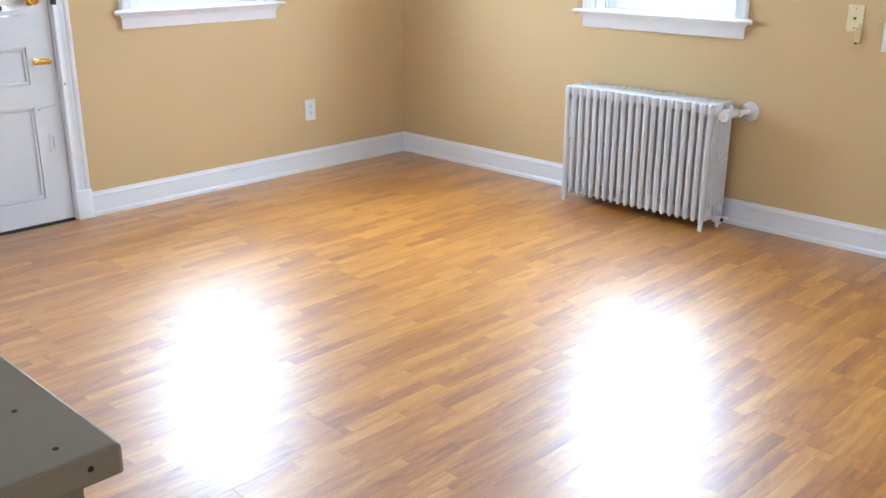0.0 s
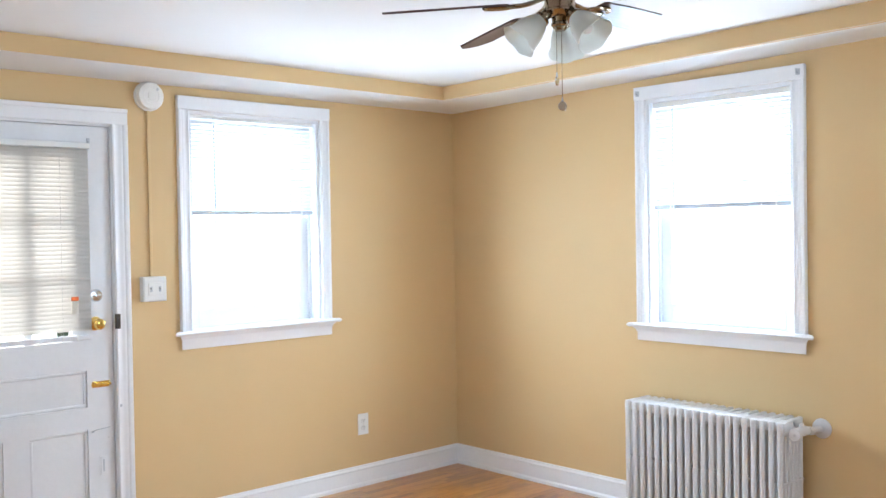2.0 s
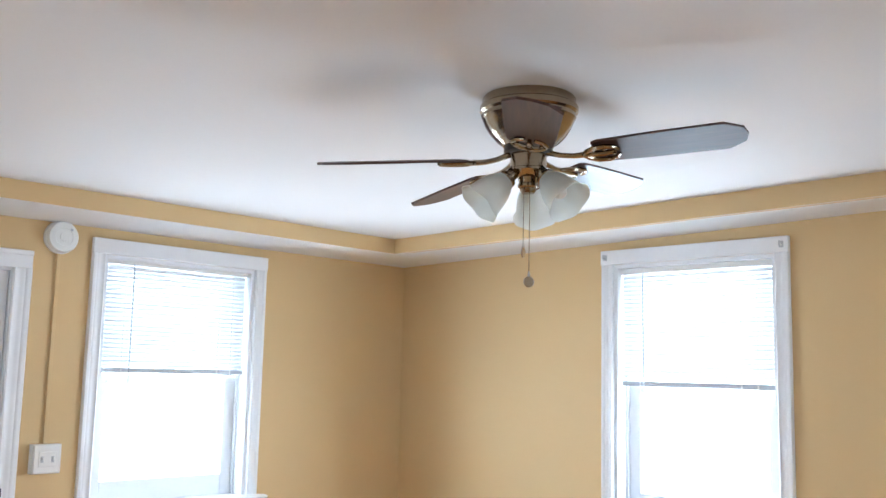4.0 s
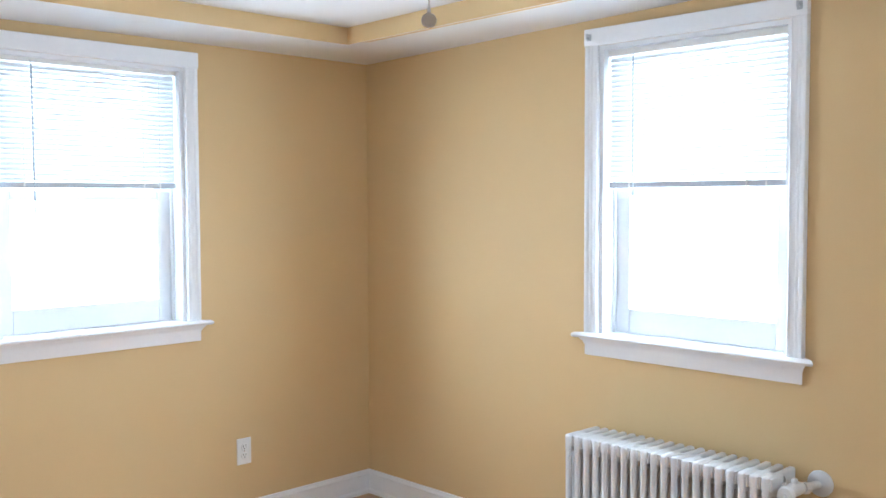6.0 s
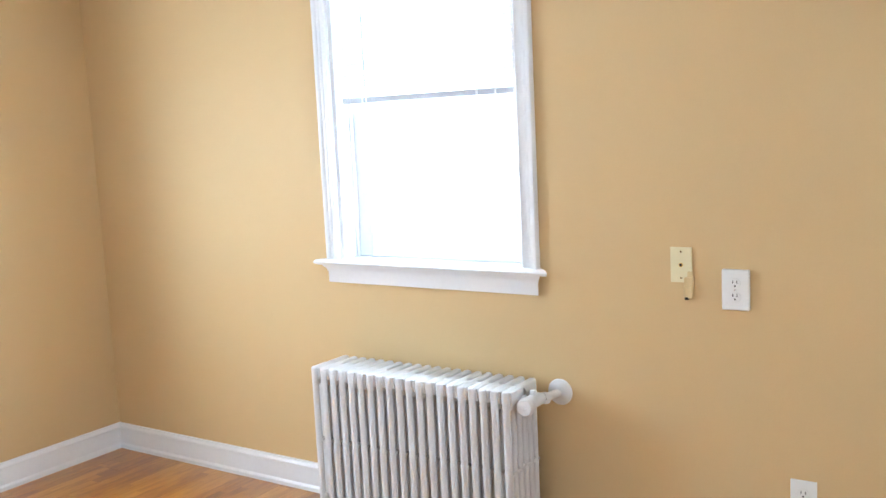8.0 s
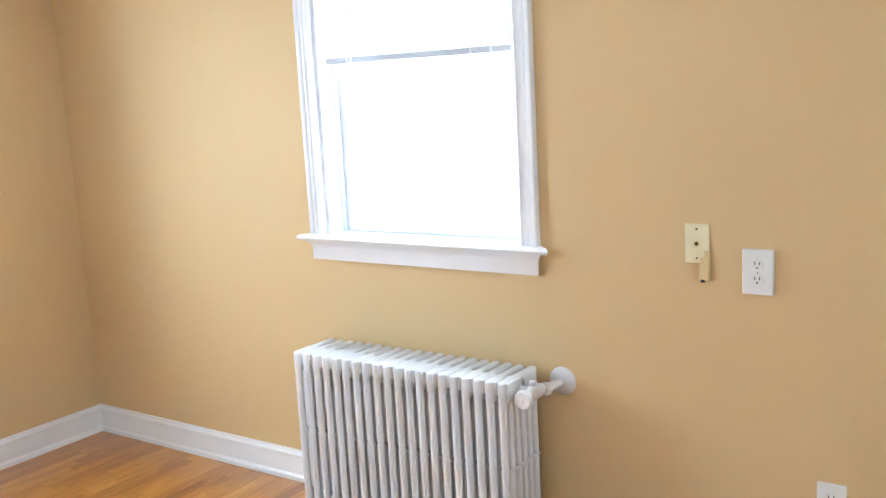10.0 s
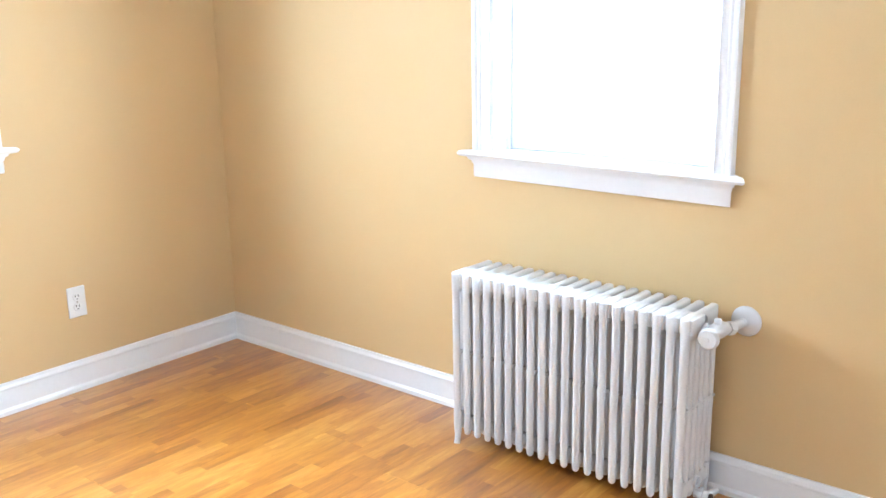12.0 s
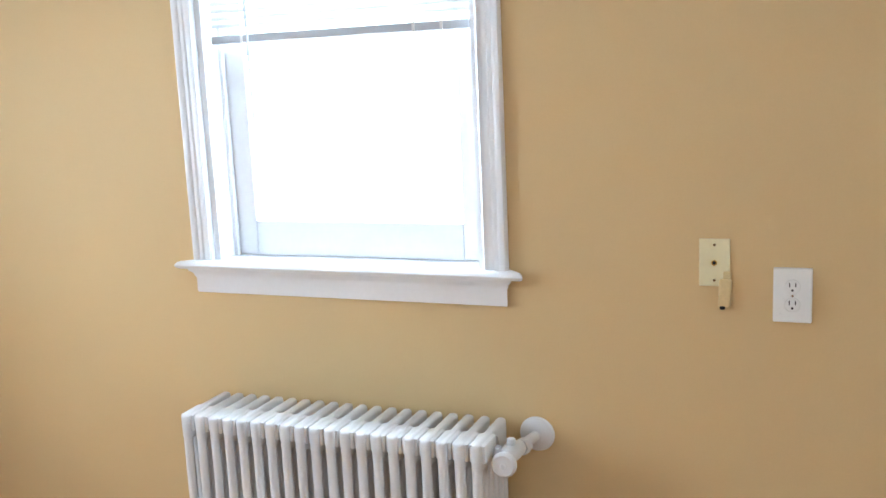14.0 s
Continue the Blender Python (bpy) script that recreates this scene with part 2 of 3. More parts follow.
def wall_boxes(bm, axis, at, out, a, b, top, holes):
    """A wall along one axis with rectangular openings through it."""
    def put(u0, u1, z0, z1):
        if u1 - u0 < 1e-4 or z1 - z0 < 1e-4:
            return
        lo, hi = sorted((at, at + out))
        if axis == "x":
            box(bm, u0, u1, lo, hi, z0, z1)
        else:
            box(bm, lo, hi, u0, u1, z0, z1)
    u = a
    for h0, h1, z0, z1 in sorted(holes):
        put(u, h0, 0, top)
        put(h0, h1, 0, z0)
        put(h0, h1, z1, top)
        u = h1
    put(u, b, 0, top)


TOPW = 2.60
# west and south walls are unseen, added to close the room and bounce light
for nm, ax, at, out, a, b, holes in (
        ("wall_north", "x", Y1, THICK, X0 - THICK, X1 + THICK, [WN, DR]),
        ("wall_east", "y", X1, THICK, Y0, Y1, [WE]),
        ("closing_wall_west", "y", X0, -THICK, Y0, Y1, [WW]),
        ("closing_wall_south", "x", Y0, -THICK, X0 - THICK, X1 + THICK, [WS])):
    tagged(part(nm, lambda bm: wall_boxes(bm, ax, at, out, a, b, TOPW, holes), WALL), "tan painted plaster wall with a soft sheen", "wall", kind="structure")

FANX = -2.020
RISE_WALL, RISE_EDGE, RISE_CEIL = 0.022, 0.0105, 0.0145


def ceiling_sheet(bm):
    # level over the room, lifting a little along the east border towards the south
    far = CEILING + RISE_CEIL * (Y1 - SN - Y0)
    low = [bm.verts.new(p) for p in ((X0, Y0, CEILING), (FANX, Y0, CEILING), (X1 - SW, Y0, far), (X0, Y1 - SN, CEILING), (FANX, Y1 - SN, CEILING), (X1 - SW, Y1 - SN, CEILING))]
    top = [bm.verts.new((v.co.x, v.co.y, CEILING + 0.2)) for v in low]
    for q in ((0, 1, 4, 3), (1, 2, 5, 4)):
        bm.faces.new([low[k] for k in q])
        bm.faces.new([top[k] for k in q])
    rim = (0, 1, 2, 5, 4, 3)
    for j, k in zip(rim, rim[1:] + rim[:1]):
        bm.faces.new((low[j], low[k], top[k], top[j]))


tagged(part("ceiling", ceiling_sheet, CEIL), "flat white painted plaster ceiling", "ceiling", kind="structure")


def soffit_under(bm):
    # the underside is out of level along the east wall, mitred in the corner
    v = [bm.verts.new(p) for p in ((X1, Y0, SOFFIT + RISE_WALL * (Y1 - Y0)), (X1 - SW, Y0, SOFFIT + LIP + RISE_EDGE * (Y1 - SN - Y0)), (X1 - SW, Y1 - SN, SOFFIT + LIP), (X1, Y1, SOFFIT),
                                   (X0, Y1 - SN, SOFFIT + LIP), (X0, Y1, SOFFIT))]
    f1, f2 = bm.faces.new((v[0], v[1], v[2], v[3])), bm.faces.new((v[3], v[2], v[4], v[5]))
    up = bmesh.ops.extrude_face_region(bm, geom=[f1, f2])["geom"]
    for g in up:
        if isinstance(g, bmesh.types.BMVert):
            g.co.z += 0.018


def soffit_face(bm):
    a, b, rise = Y0, Y1 - SN - 0.003, RISE_EDGE * (Y1 - SN - Y0)
    z = SOFFIT + LIP + 0.001
    ends = [[bm.verts.new((x, yy, zz)) for x, zz in ((X1 - SW - 0.003, zl), (X1 - SW + 0.03, zl), (X1 - SW + 0.03, TOPW), (X1 - SW - 0.003, TOPW))] for yy, zl in ((a, z + rise), (b, z))]
    for j in range(4):
        k = (j + 1) % 4
        bm.faces.new((ends[0][j], ends[0][k], ends[1][k], ends[1][j]))
    bm.faces.new(ends[0])
    bm.faces.new(ends[1])
    box(bm, X0, X1 - SW + 0.03, Y1 - SN - 0.003, Y1 - SN + 0.03, z, TOPW)


sof = tagged(part("ceiling_soffit", soffit_under, CEIL), "dropped ceiling border with a white underside", "soffit", kind="structure")
part("soffit_face", soffit_face, WALL, sof, label="tan painted upright face")

# subfloor, ground outside
tagged(part("floor", lambda bm: box(bm, X0, X1, Y0, Y1, -0.08, -0.010), UNDER), "orange-brown oak laminate floor in three-strip planks", "floor", kind="structure")
floor_ob = bpy.data.objects["floor"]
tagged(part("ground", lambda bm: box(bm, -80, 80, -80, 80, -0.5, -0.45), GRASS), "green lawn outside the house", "ground", kind="structure")

# baseboard with cap and shoe
BASE = [(0, 0.0), (0.020, 0.0), (0.020, 0.016), (0.016, 0.022), (0.013, 0.026), (0.013, 0.098), (0.016, 0.102), (0.016, 0.108), (0.010, 0.116), (0.008, 0.126), (0, 0.126)]


def base_run(name, axis, at, sign, a, b):
    def build(bm):
        if axis == "x":
            extrude_profile(bm, BASE, a, b, lambda u, v, s: (s, at + sign * u, v))
        else:
            extrude_profile(bm, BASE, a, b, lambda u, v, s: (at + sign * u, s, v))
    tagged(part(name, build, TRIM), "white moulded wooden baseboard along the wall", "baseboard", kind="structure")


base_run("baseboard_north", "x", Y1, -1, -2.215, X1)
base_run("baseboard_north_far", "x", Y1, -1, X0, -3.312)
base_run("baseboard_east", "y", X1, -1, Y0, Y1 - 0.0)
# boards along the two unseen closing walls
base_run("closing_baseboard_west", "y", X0, 1, Y0, Y1)
base_run("closing_baseboard_south", "x", Y0, 1, X0, X1)


# ---- windows ----
CASE = [(0, 0), (0, -0.016), (0.006, -0.020), (0.012, -0.017), (0.018, -0.014), (0.034, -0.014), (0.040, -0.018), (0.052, -0.018),
        (0.056, -0.022), (0.064, -0.025), (0.076, -0.024), (0.080, -0.018), (0.080, 0)]
STOOL = [(0, 0), (-0.036, 0), (-0.044, 0.004), (-0.048, 0.011), (-0.044, 0.018), (-0.036, 0.022), (0, 0.022)]
APRON = [(0, 0), (-0.014, 0), (-0.016, 0.004), (-0.016, 0.044), (-0.020, 0.050), (-0.022, 0.058), (-0.030, 0.064), (-0.034, 0.072), (0, 0.072)]


def window(name, m, half, z0, z1, label, brackets=False, cw=0.080):
    """Double-hung window in its opening: u along the wall, v outwards, w up, from the opening's middle."""
    w = root(name, m, label, "window", kind="structure")

    def side(bm, s):
        extrude_profile(bm, CASE, z0 + 0.022, z1 - 0.0, lambda u, v, t: (s * (half + u * cw / 0.080), v, t))
    part("casing", lambda bm: side(bm, -1), TRIM, w, smooth=True)
    part("casing", lambda bm: side(bm, 1), TRIM, w, smooth=True)
    part("head_casing", lambda bm: box(bm, -half - cw - 0.002, half + cw + 0.002, -0.026, 0, z1, z1 + 0.070, 0.004), TRIM, w)
    def returned(bm, prof, end, z):
        # the moulding turns round both ends
        extrude_profile(bm, prof, -end, end, lambda u, v, t: (t + math.copysign(max(0.0, -u), t), min(u, 0.0), z + v))

    part("stool", lambda bm: (returned(bm, STOOL, half + cw + 0.002, z0), box(bm, -half, half, 0, 0.15, z0, z0 + 0.022)), TRIM, w, smooth=True)
    part("apron", lambda bm: returned(bm, APRON, half + cw - 0.018, z0 - 0.072), TRIM, w, smooth=True)

    def jamb(bm):
        for s in (-1, 1):
            lo, hi = sorted((s * half, s * (half - 0.018)))
            box(bm, lo, hi, 0.0, 0.20, z0 + 0.022, z1)
            lo, hi = sorted((s * (half - 0.018), s * (half - 0.030)))
            box(bm, lo, hi, 0.070, 0.085, z0 + 0.022, z1 - 0.018, 0.002)
        box(bm, -half + 0.018, half - 0.018, 0.0, 0.20, z1 - 0.018, z1)
    part("jamb", jamb, TRIM, w)
    inner = half - 0.020
    mid = (z0 + z1) / 2 + 0.01

    def sash(bm, y, za, zb, low):
        box(bm, -inner, -inner + 0.070, y, y + 0.034, za, zb, 0.003)
        box(bm, inner - 0.070, inner, y, y + 0.034, za, zb, 0.003)
        box(bm, -inner + 0.070, inner - 0.070, y, y + 0.034, za, za + low, 0.003)
        box(bm, -inner + 0.070, inner - 0.070, y, y + 0.034, zb - 0.040, zb, 0.003)
    for y, za, zb, low in ((0.088, z0 + 0.024, mid + 0.02, 0.100), (0.124, mid - 0.02, z1 - 0.019, 0.040)):
        sa = part("sash", lambda bm: sash(bm, y, za, zb, low), TRIM, w)
        p = part("pane", lambda bm: box(bm, -inner + 0.068, inner - 0.068, y + 0.014, y + 0.018, za + low - 0.003, zb - 0.037), GLASS, sa)
        p.visible_shadow = False
    part("sash_lock", lambda bm: (box(bm, -0.03, 0.03, 0.096, 0.116, mid + 0.021, mid + 0.030, 0.002), lathe(bm, [(0, 0), (0.010, 0), (0.009, 0.012), (0, 0.012)], 12, pose(0.0, 0.106, mid + 0.03))), CHROME, w)
    if brackets:
        def clip(bm, s):
            c = s * (half + 0.036)
            box(bm, c - 0.010, c + 0.010, -0.030, -0.026, z1 + 0.020, z1 + 0.048, 0.001)
            box(bm, c - 0.004, c + 0.004, -0.045, -0.030, z1 + 0.026, z1 + 0.034, 0.002)
            box(bm, c - 0.004, c + 0.004, -0.047, -0.043, z1 + 0.026, z1 + 0.048, 0.001)
        for s in (-1, 1):
            part("bracket", lambda bm: clip(bm, s), BLINDRAIL, w, label="small grey curtain rod bracket")
    return w


MN = pose((WN[0] + WN[1]) / 2, 0, 0)
ME = pose(0, (WE[0] + WE[1]) / 2, 0, 0, 0, -90)
window("window_1", MN, (WN[1] - WN[0]) / 2, WN[2], WN[3], "white painted double-hung wooden window with moulded casing", cw=0.064)
window("window_2", ME, (WE[1] - WE[0]) / 2, WE[2], WE[3], "white painted double-hung window with deep reveal", True, 0.063)

# unseen windows, added only to let the west and south fill light in
window("added_window_west", pose(X0, -1.60, 0, 0, 0, 90), 0.395, WW[2], WW[3], "unseen double-hung window added in the west wall for fill light")
window("added_window_south", pose(-1.60, Y0, 0, 0, 0, 180), 0.395, WS[2], WS[3], "unseen double-hung window added in the south wall for fill light")


def slat_mesh(w, depth, mat):
    bm = bmesh.new()
    k = 4
    top = [[bm.verts.new((sx * w / 2, (j / k - 0.5) * depth, 0.0022 * (1 - (2 * j / k - 1) ** 2) + t)) for j in range(k + 1)] for sx in (-1, 1) for t in (0, -0.0007)]
    a0, a1, b0, b1 = top
    for j in range(k):
        bm.faces.new((a0[j], b0[j], b0[j + 1], a0[j + 1]))
        bm.faces.new((a1[j], a1[j + 1], b1[j + 1], b1[j]))
    for j, jj in ((0, 0), (k, k)):
        bm.faces.new((a0[j], a1[j], b1[j], b0[j]))
    return finish(bm, "slat", mat, True)


def blind(m, w, z_top, z_bot, pitch, tilt, mat, label, wand_at, wand_len, group, rail=BLINDRAIL, rail_h=0.024):
    b = root("window_blind", m, label, "blind", group)
    part("headrail", lambda bm: box(bm, -w / 2 - 0.006, w / 2 + 0.006, -0.014, 0.014, z_top - 0.026, z_top, 0.003), PLATE, b)
    part("bottom_rail", lambda bm: box(bm, -w / 2, w / 2, -0.013, 0.013, z_bot - rail_h / 2, z_bot + rail_h / 2, 0.004), rail, b)
    me = slat_mesh(w, 0.0254, mat)
    n = int((z_top - 0.034 - z_bot - 0.012) / pitch)
    for k in range(n):
        same_part("slat", me, b, pose(0, 0, z_top - 0.040 - k * pitch, tilt + random.uniform(-0.6, 0.6), 0, 0))
    for u in (-w * 0.37, w * 0.30, w * 0.40):
        for v in (-0.0135, 0.0135):
            part("cord", lambda bm: tube(bm, [(u, v, z_top - 0.02), (u, v, z_bot)], 0.0007, 5), PLATE, b)
        part("rail_clip", lambda bm: box(bm, u - 0.004, u + 0.004, -0.0145, 0.0145, z_bot - rail_h / 2 - 0.002, z_bot + rail_h / 2 + 0.002, 0.001), PLATE, b)
    if wand_len:
        part("wand", lambda bm: (tube(bm, [(wand_at, -0.022, z_top - 0.030), (wand_at, -0.024, z_top - 0.05), (wand_at + 0.004, -0.024, z_top - wand_len)], 0.0032, 6),
                                 tube(bm, [(wand_at, -0.012, z_top - 0.018), (wand_at, -0.022, z_top - 0.034)], 0.0022, 6)), WAND, b)
    return b


blind(MN @ pose(0, 0.040, 0), 0.766, WN[3] - 0.010, 1.634, 0.0205, 54, SLAT, "white vinyl mini blind lowered over the upper sash", -0.25, 0.72, "window blinds")
blind(ME @ pose(0, 0.040, 0), 0.770, WE[3] - 0.020, 1.626, 0.0205, 54, SLAT, "white vinyl mini blind lowered over the upper sash", -0.262, 0.78, "window blinds")

# ---- entrance door ----
DC = -2.7635
door = root("door_1", pose(DC, 0, 0), "white panelled entrance door with nine small panes, closed", "door", kind="structure")
HALF = 0.4575


def door_slab(bm):
    y0, y1 = 0.012, 0.054
    zt = 2.045
    gx0, gx1, gz0, gz1 = -0.335, 0.262, 1.020, 1.885
    box(bm, -HALF, -0.335, y0, y1, 0.012, zt)
    box(bm, 0.328, HALF, y0, y1, 0.012, zt)
    box(bm, -0.335, 0.328, y0, y1, gz1, zt)
    box(bm, 0.262, 0.328, y0, y1, gz0, gz1)
    box(bm, -0.335, 0.328, y0, y1, 0.875, gz0)
    box(bm, -0.335, 0.328, y0, y1, 0.590, 0.698)
    box(bm, -0.335, 0.328, y0, y1, 0.012, 0.135)
    box(bm, -0.062, 0.056, y0, y1, 0.135, 0.590)
    for x0, x1, z0, z1 in ((-0.335, 0.328, 0.698, 0.875), (-0.335, -0.062, 0.135, 0.590), (0.056, 0.328, 0.135, 0.590)):
        box(bm, x0, x1, y0 + 0.014, y1 - 0.008, z0, z1)
        t = 0.016
        for a, b, c, d in ((x0, x1, z0, z0 + t), (x0, x1, z1 - t, z1), (x0, x0 + t, z0 + t, z1 - t), (x1 - t, x1, z0 + t, z1 - t)):
            box(bm, a, b, y0 + 0.006, y0 + 0.016, c, d, 0.005)
    for u in (-0.136, 0.063):
        box(bm, u - 0.020, u + 0.020, y0 + 0.006, y1 - 0.006, gz0, gz1, 0.004)
    for z in (1.308, 1.597):
        box(bm, gx0, gx1, y0 + 0.007, y1 - 0.007, z - 0.016, z + 0.016, 0.004)


slab = part("slab", door_slab, DOORP, door)
for ux0, ux1 in ((-0.335, -0.156), (-0.116, 0.043), (0.083, 0.262)):
    for z0, z1 in ((1.020, 1.292), (1.324, 1.581), (1.613, 1.885)):
        pn = part("pane", lambda bm: box(bm, ux0 - 0.001, ux1 + 0.001, 0.031, 0.034, z0 - 0.001, z1 + 0.001), GLASS, slab)
        pn.visible_shadow = False


def door_frame(bm):
    for s in (-1, 1):
        lo, hi = sorted((s * 0.4605, s * 0.4725))
        box(bm, lo, hi, 0.0, 0.2, 0, 2.060)
        lo, hi = sorted((s * 0.4605, s * 0.448))
        box(bm, lo, hi, 0.056, 0.075, 0, 2.048, 0.002)
    box(bm, -0.4725, 0.4725, 0.0, 0.2, 2.048, 2.062)


part("jamb", door_frame, DOORP, door)


def door_case(bm, s):
    extrude_profile(bm, CASE, 0.150 if s else 0, 2.060, lambda u, v, t: (s * (0.466 + u), v, t))
    lo, hi = sorted((s * 0.464, s * 0.549))
    box(bm, lo, hi, -0.029, 0, 0, 0.150, 0.003)


for s in (-1, 1):
    part("casing", lambda bm: door_case(bm, s), TRIM, door, smooth=True)
part("head_casing", lambda bm: (box(bm, -0.546, 0.546, -0.017, 0, 2.060, 2.138, 0.003), box(bm, -0.5465, 0.5465, -0.024, 0, 2.116, 2.1385, 0.005)), TRIM, door)
part("threshold", lambda bm: box(bm, -0.46, 0.46, 0.004, 0.19, -0.002, 0.009, 0.003), DARK, door, label="dark gap and threshold under the door")

FRONT = Euler((radians(90), 0, 0)).to_matrix().to_4x4()
part("door_knob", lambda bm: lathe(bm, [(0, 0), (0.033, 0), (0.033, 0.004), (0.027, 0.010), (0.012, 0.014), (0.011, 0.030), (0.019, 0.036), (0.027, 0.046), (0.028, 0.056), (0.022, 0.066), (0.008, 0.070), (0, 0.069)], 24, pose(0.374, 0.012, 1.098) @ FRONT), BRASS, door, smooth=True, label="polished brass round door knob")
part("deadbolt", lambda bm: (lathe(bm, [(0, 0), (0.031, 0), (0.031, 0.006), (0.026, 0.012), (0.012, 0.014), (0.012, 0.018), (0, 0.018)], 24, pose(0.380, 0.012, 1.233) @ FRONT),
                             box(bm, 0.362, 0.398, -0.020, -0.006, 1.228, 1.238, 0.002)), CHROME, door, smooth=True, label="round chrome deadbolt with thumb turn")


def brass_latch(bm):
    box(bm, 0.352, 0.438, 0.008, 0.012, 0.788, 0.818, 0.001)
    tube(bm, [(0.346, 0.001, 0.803), (0.440, 0.001, 0.803)], 0.006, 10)
    for u in (0.362, 0.396, 0.428):
        box(bm, u - 0.005, u + 0.005, -0.007, 0.009, 0.793, 0.813, 0.003)
    tube(bm, [(0.352, 0.001, 0.803), (0.352, -0.014, 0.803)], [0.004, 0.005], 8)


part("slide_bolt", brass_latch, BRASS, door, smooth=True, label="brass slide bolt")
part("strike_plate", lambda bm: box(bm, 0.4625, 0.488, -0.0215, -0.012, 1.066, 1.138, 0.002), DARK, door, label="dark worn strike plate")
part("hook_latch", lambda bm: (tube(bm, [(0.352, 0.010, 0.578), (0.352, -0.002, 0.582), (0.358, -0.004, 0.586), (0.430, -0.004, 0.592)], 0.0022, 6),
                               lathe(bm, [(0, 0), (0.006, 0), (0.006, 0.004), (0, 0.005)], 10, pose(0.352, 0.012, 0.576) @ FRONT)), BLINDRAIL, door)
part("lock_plate", lambda bm: (box(bm, 0.386, 0.416, 0.006, 0.012, 0.365, 0.450, 0.001), box(bm, 0.380, 0.420, 0.009, 0.012, 0.360, 0.455, 0.001)), DOORP, door)
part("keyhole", lambda bm: box(bm, 0.396, 0.404, 0.0045, 0.0063, 0.378, 0.438, 0.001), BLINDRAIL, door)
part("screw_head", lambda bm: lathe(bm, [(0, 0), (0.008, 0), (0.007, 0.004), (0, 0.005)], 12, pose(0.482, -0.014, 0.690) @ FRONT), BLINDRAIL, door)
part("screw_head", lambda bm: (box(bm, 0.352, 0.366, 0.008, 0.012, 1.958, 1.990, 0.001), lathe(bm, [(0, 0), (0.004, 0), (0, 0.004)], 10, pose(0.359, 0.008, 1.974) @ FRONT)), BLINDRAIL, door)
blind(pose(DC + 0.0, -0.008, 0), 0.695, 1.962, 1.038, 0.0200, 62, DSLAT, "cream vinyl mini blind hanging over the door glass", 0.20, 0.0, "door blind", DOORP, 0.024)
tag = root("hanging_tag", pose(-2.500, -0.030, 1.155), "small orange and white key tag hanging on the blind", "tag")
part("tag_body", lambda bm: box(bm, -0.014, 0.014, -0.004, 0.004, 0.0, 0.060, 0.003), LABELW, tag)
part("tag_cap", lambda bm: box(bm, -0.017, 0.017, -0.006, 0.006, 0.0605, 0.080, 0.004), ORANGE, tag)
part("tag_string", lambda bm: tube(bm, [(0, 0, 0.080), (0.002, 0.004, 0.120), (0.003, 0.010, 0.150)], 0.0008, 5), PLATE, tag)

# long dark crack where the casing meets the wall
tagged(part("wall_crack", lambda bm: box(bm, -2.2172, -2.2105, -0.004, 0.001, 0.600, 0.815, 0.001), DARK), "dark crack in the paint beside the door casing", "crack", kind="structure")

# ---- alarm, conduit and switch on the north wall ----
det = root("smoke_detector", pose(-2.102, 0, 2.212), "round white smoke detector on the tan wall", "smoke detector")
part("base", lambda bm: lathe(bm, [(0, 0), (0.074, 0), (0.074, 0.014), (0.068, 0.016), (0, 0.016)], 36, FRONT), PLATE, det, smooth=True)
part("cover", lambda bm: lathe(bm, [(0.060, 0.016), (0.070, 0.018), (0.071, 0.030), (0.064, 0.042), (0.040, 0.046), (0.038, 0.044), (0.020, 0.044), (0.018, 0.047), (0, 0.047)], 36, FRONT), PLATE, det, smooth=True)
part("vent", lambda bm: [box(bm, -0.016 + 0.011 * k, -0.011 + 0.011 * k, -0.0475, -0.045, -0.025, 0.018, 0.001) for k in range(4)], PLATE, det)
part("indicator", lambda bm: lathe(bm, [(0, 0), (0.007, 0), (0.006, 0.004), (0, 0.005)], 12, pose(0.032, -0.043, 0.034) @ FRONT), BLINDRAIL, det)
cond = root("wire_channel", pose(-2.106, 0, 0), "tan painted wire channel from switch to smoke detector", "conduit")
part("channel", lambda bm: box(bm, -0.008, 0.008, -0.013, 0, 1.313, 2.140, 0.003), WALL, cond)


def toggle_box(m):
    b = root("light_switch", m, "white surface-mounted double light switch box", "light switch")
    part("box", lambda bm: box(bm, -0.062, 0.062, -0.042, 0, -0.062, 0.062, 0.004), PLATE, b)
    part("plate", lambda bm: (box(bm, -0.058, 0.058, -0.047, -0.042, -0.058, 0.058, 0.003), box(bm, -0.038, 0.038, -0.049, -0.046, -0.032, 0.032, 0.002)), PLATE, b)
    for u in (-0.023, 0.023):
        part("slot", lambda bm: box(bm, u - 0.006, u + 0.006, -0.0505, -0.048, -0.013, 0.013, 0.001), BLINDRAIL, b)
        part("toggle", lambda bm: box(bm, u - 0.004, u + 0.004, -0.062, -0.049, -0.002, 0.009, 0.002), PLATE, b)
    return b


toggle_box(pose(-2.104, 0, 1.251))


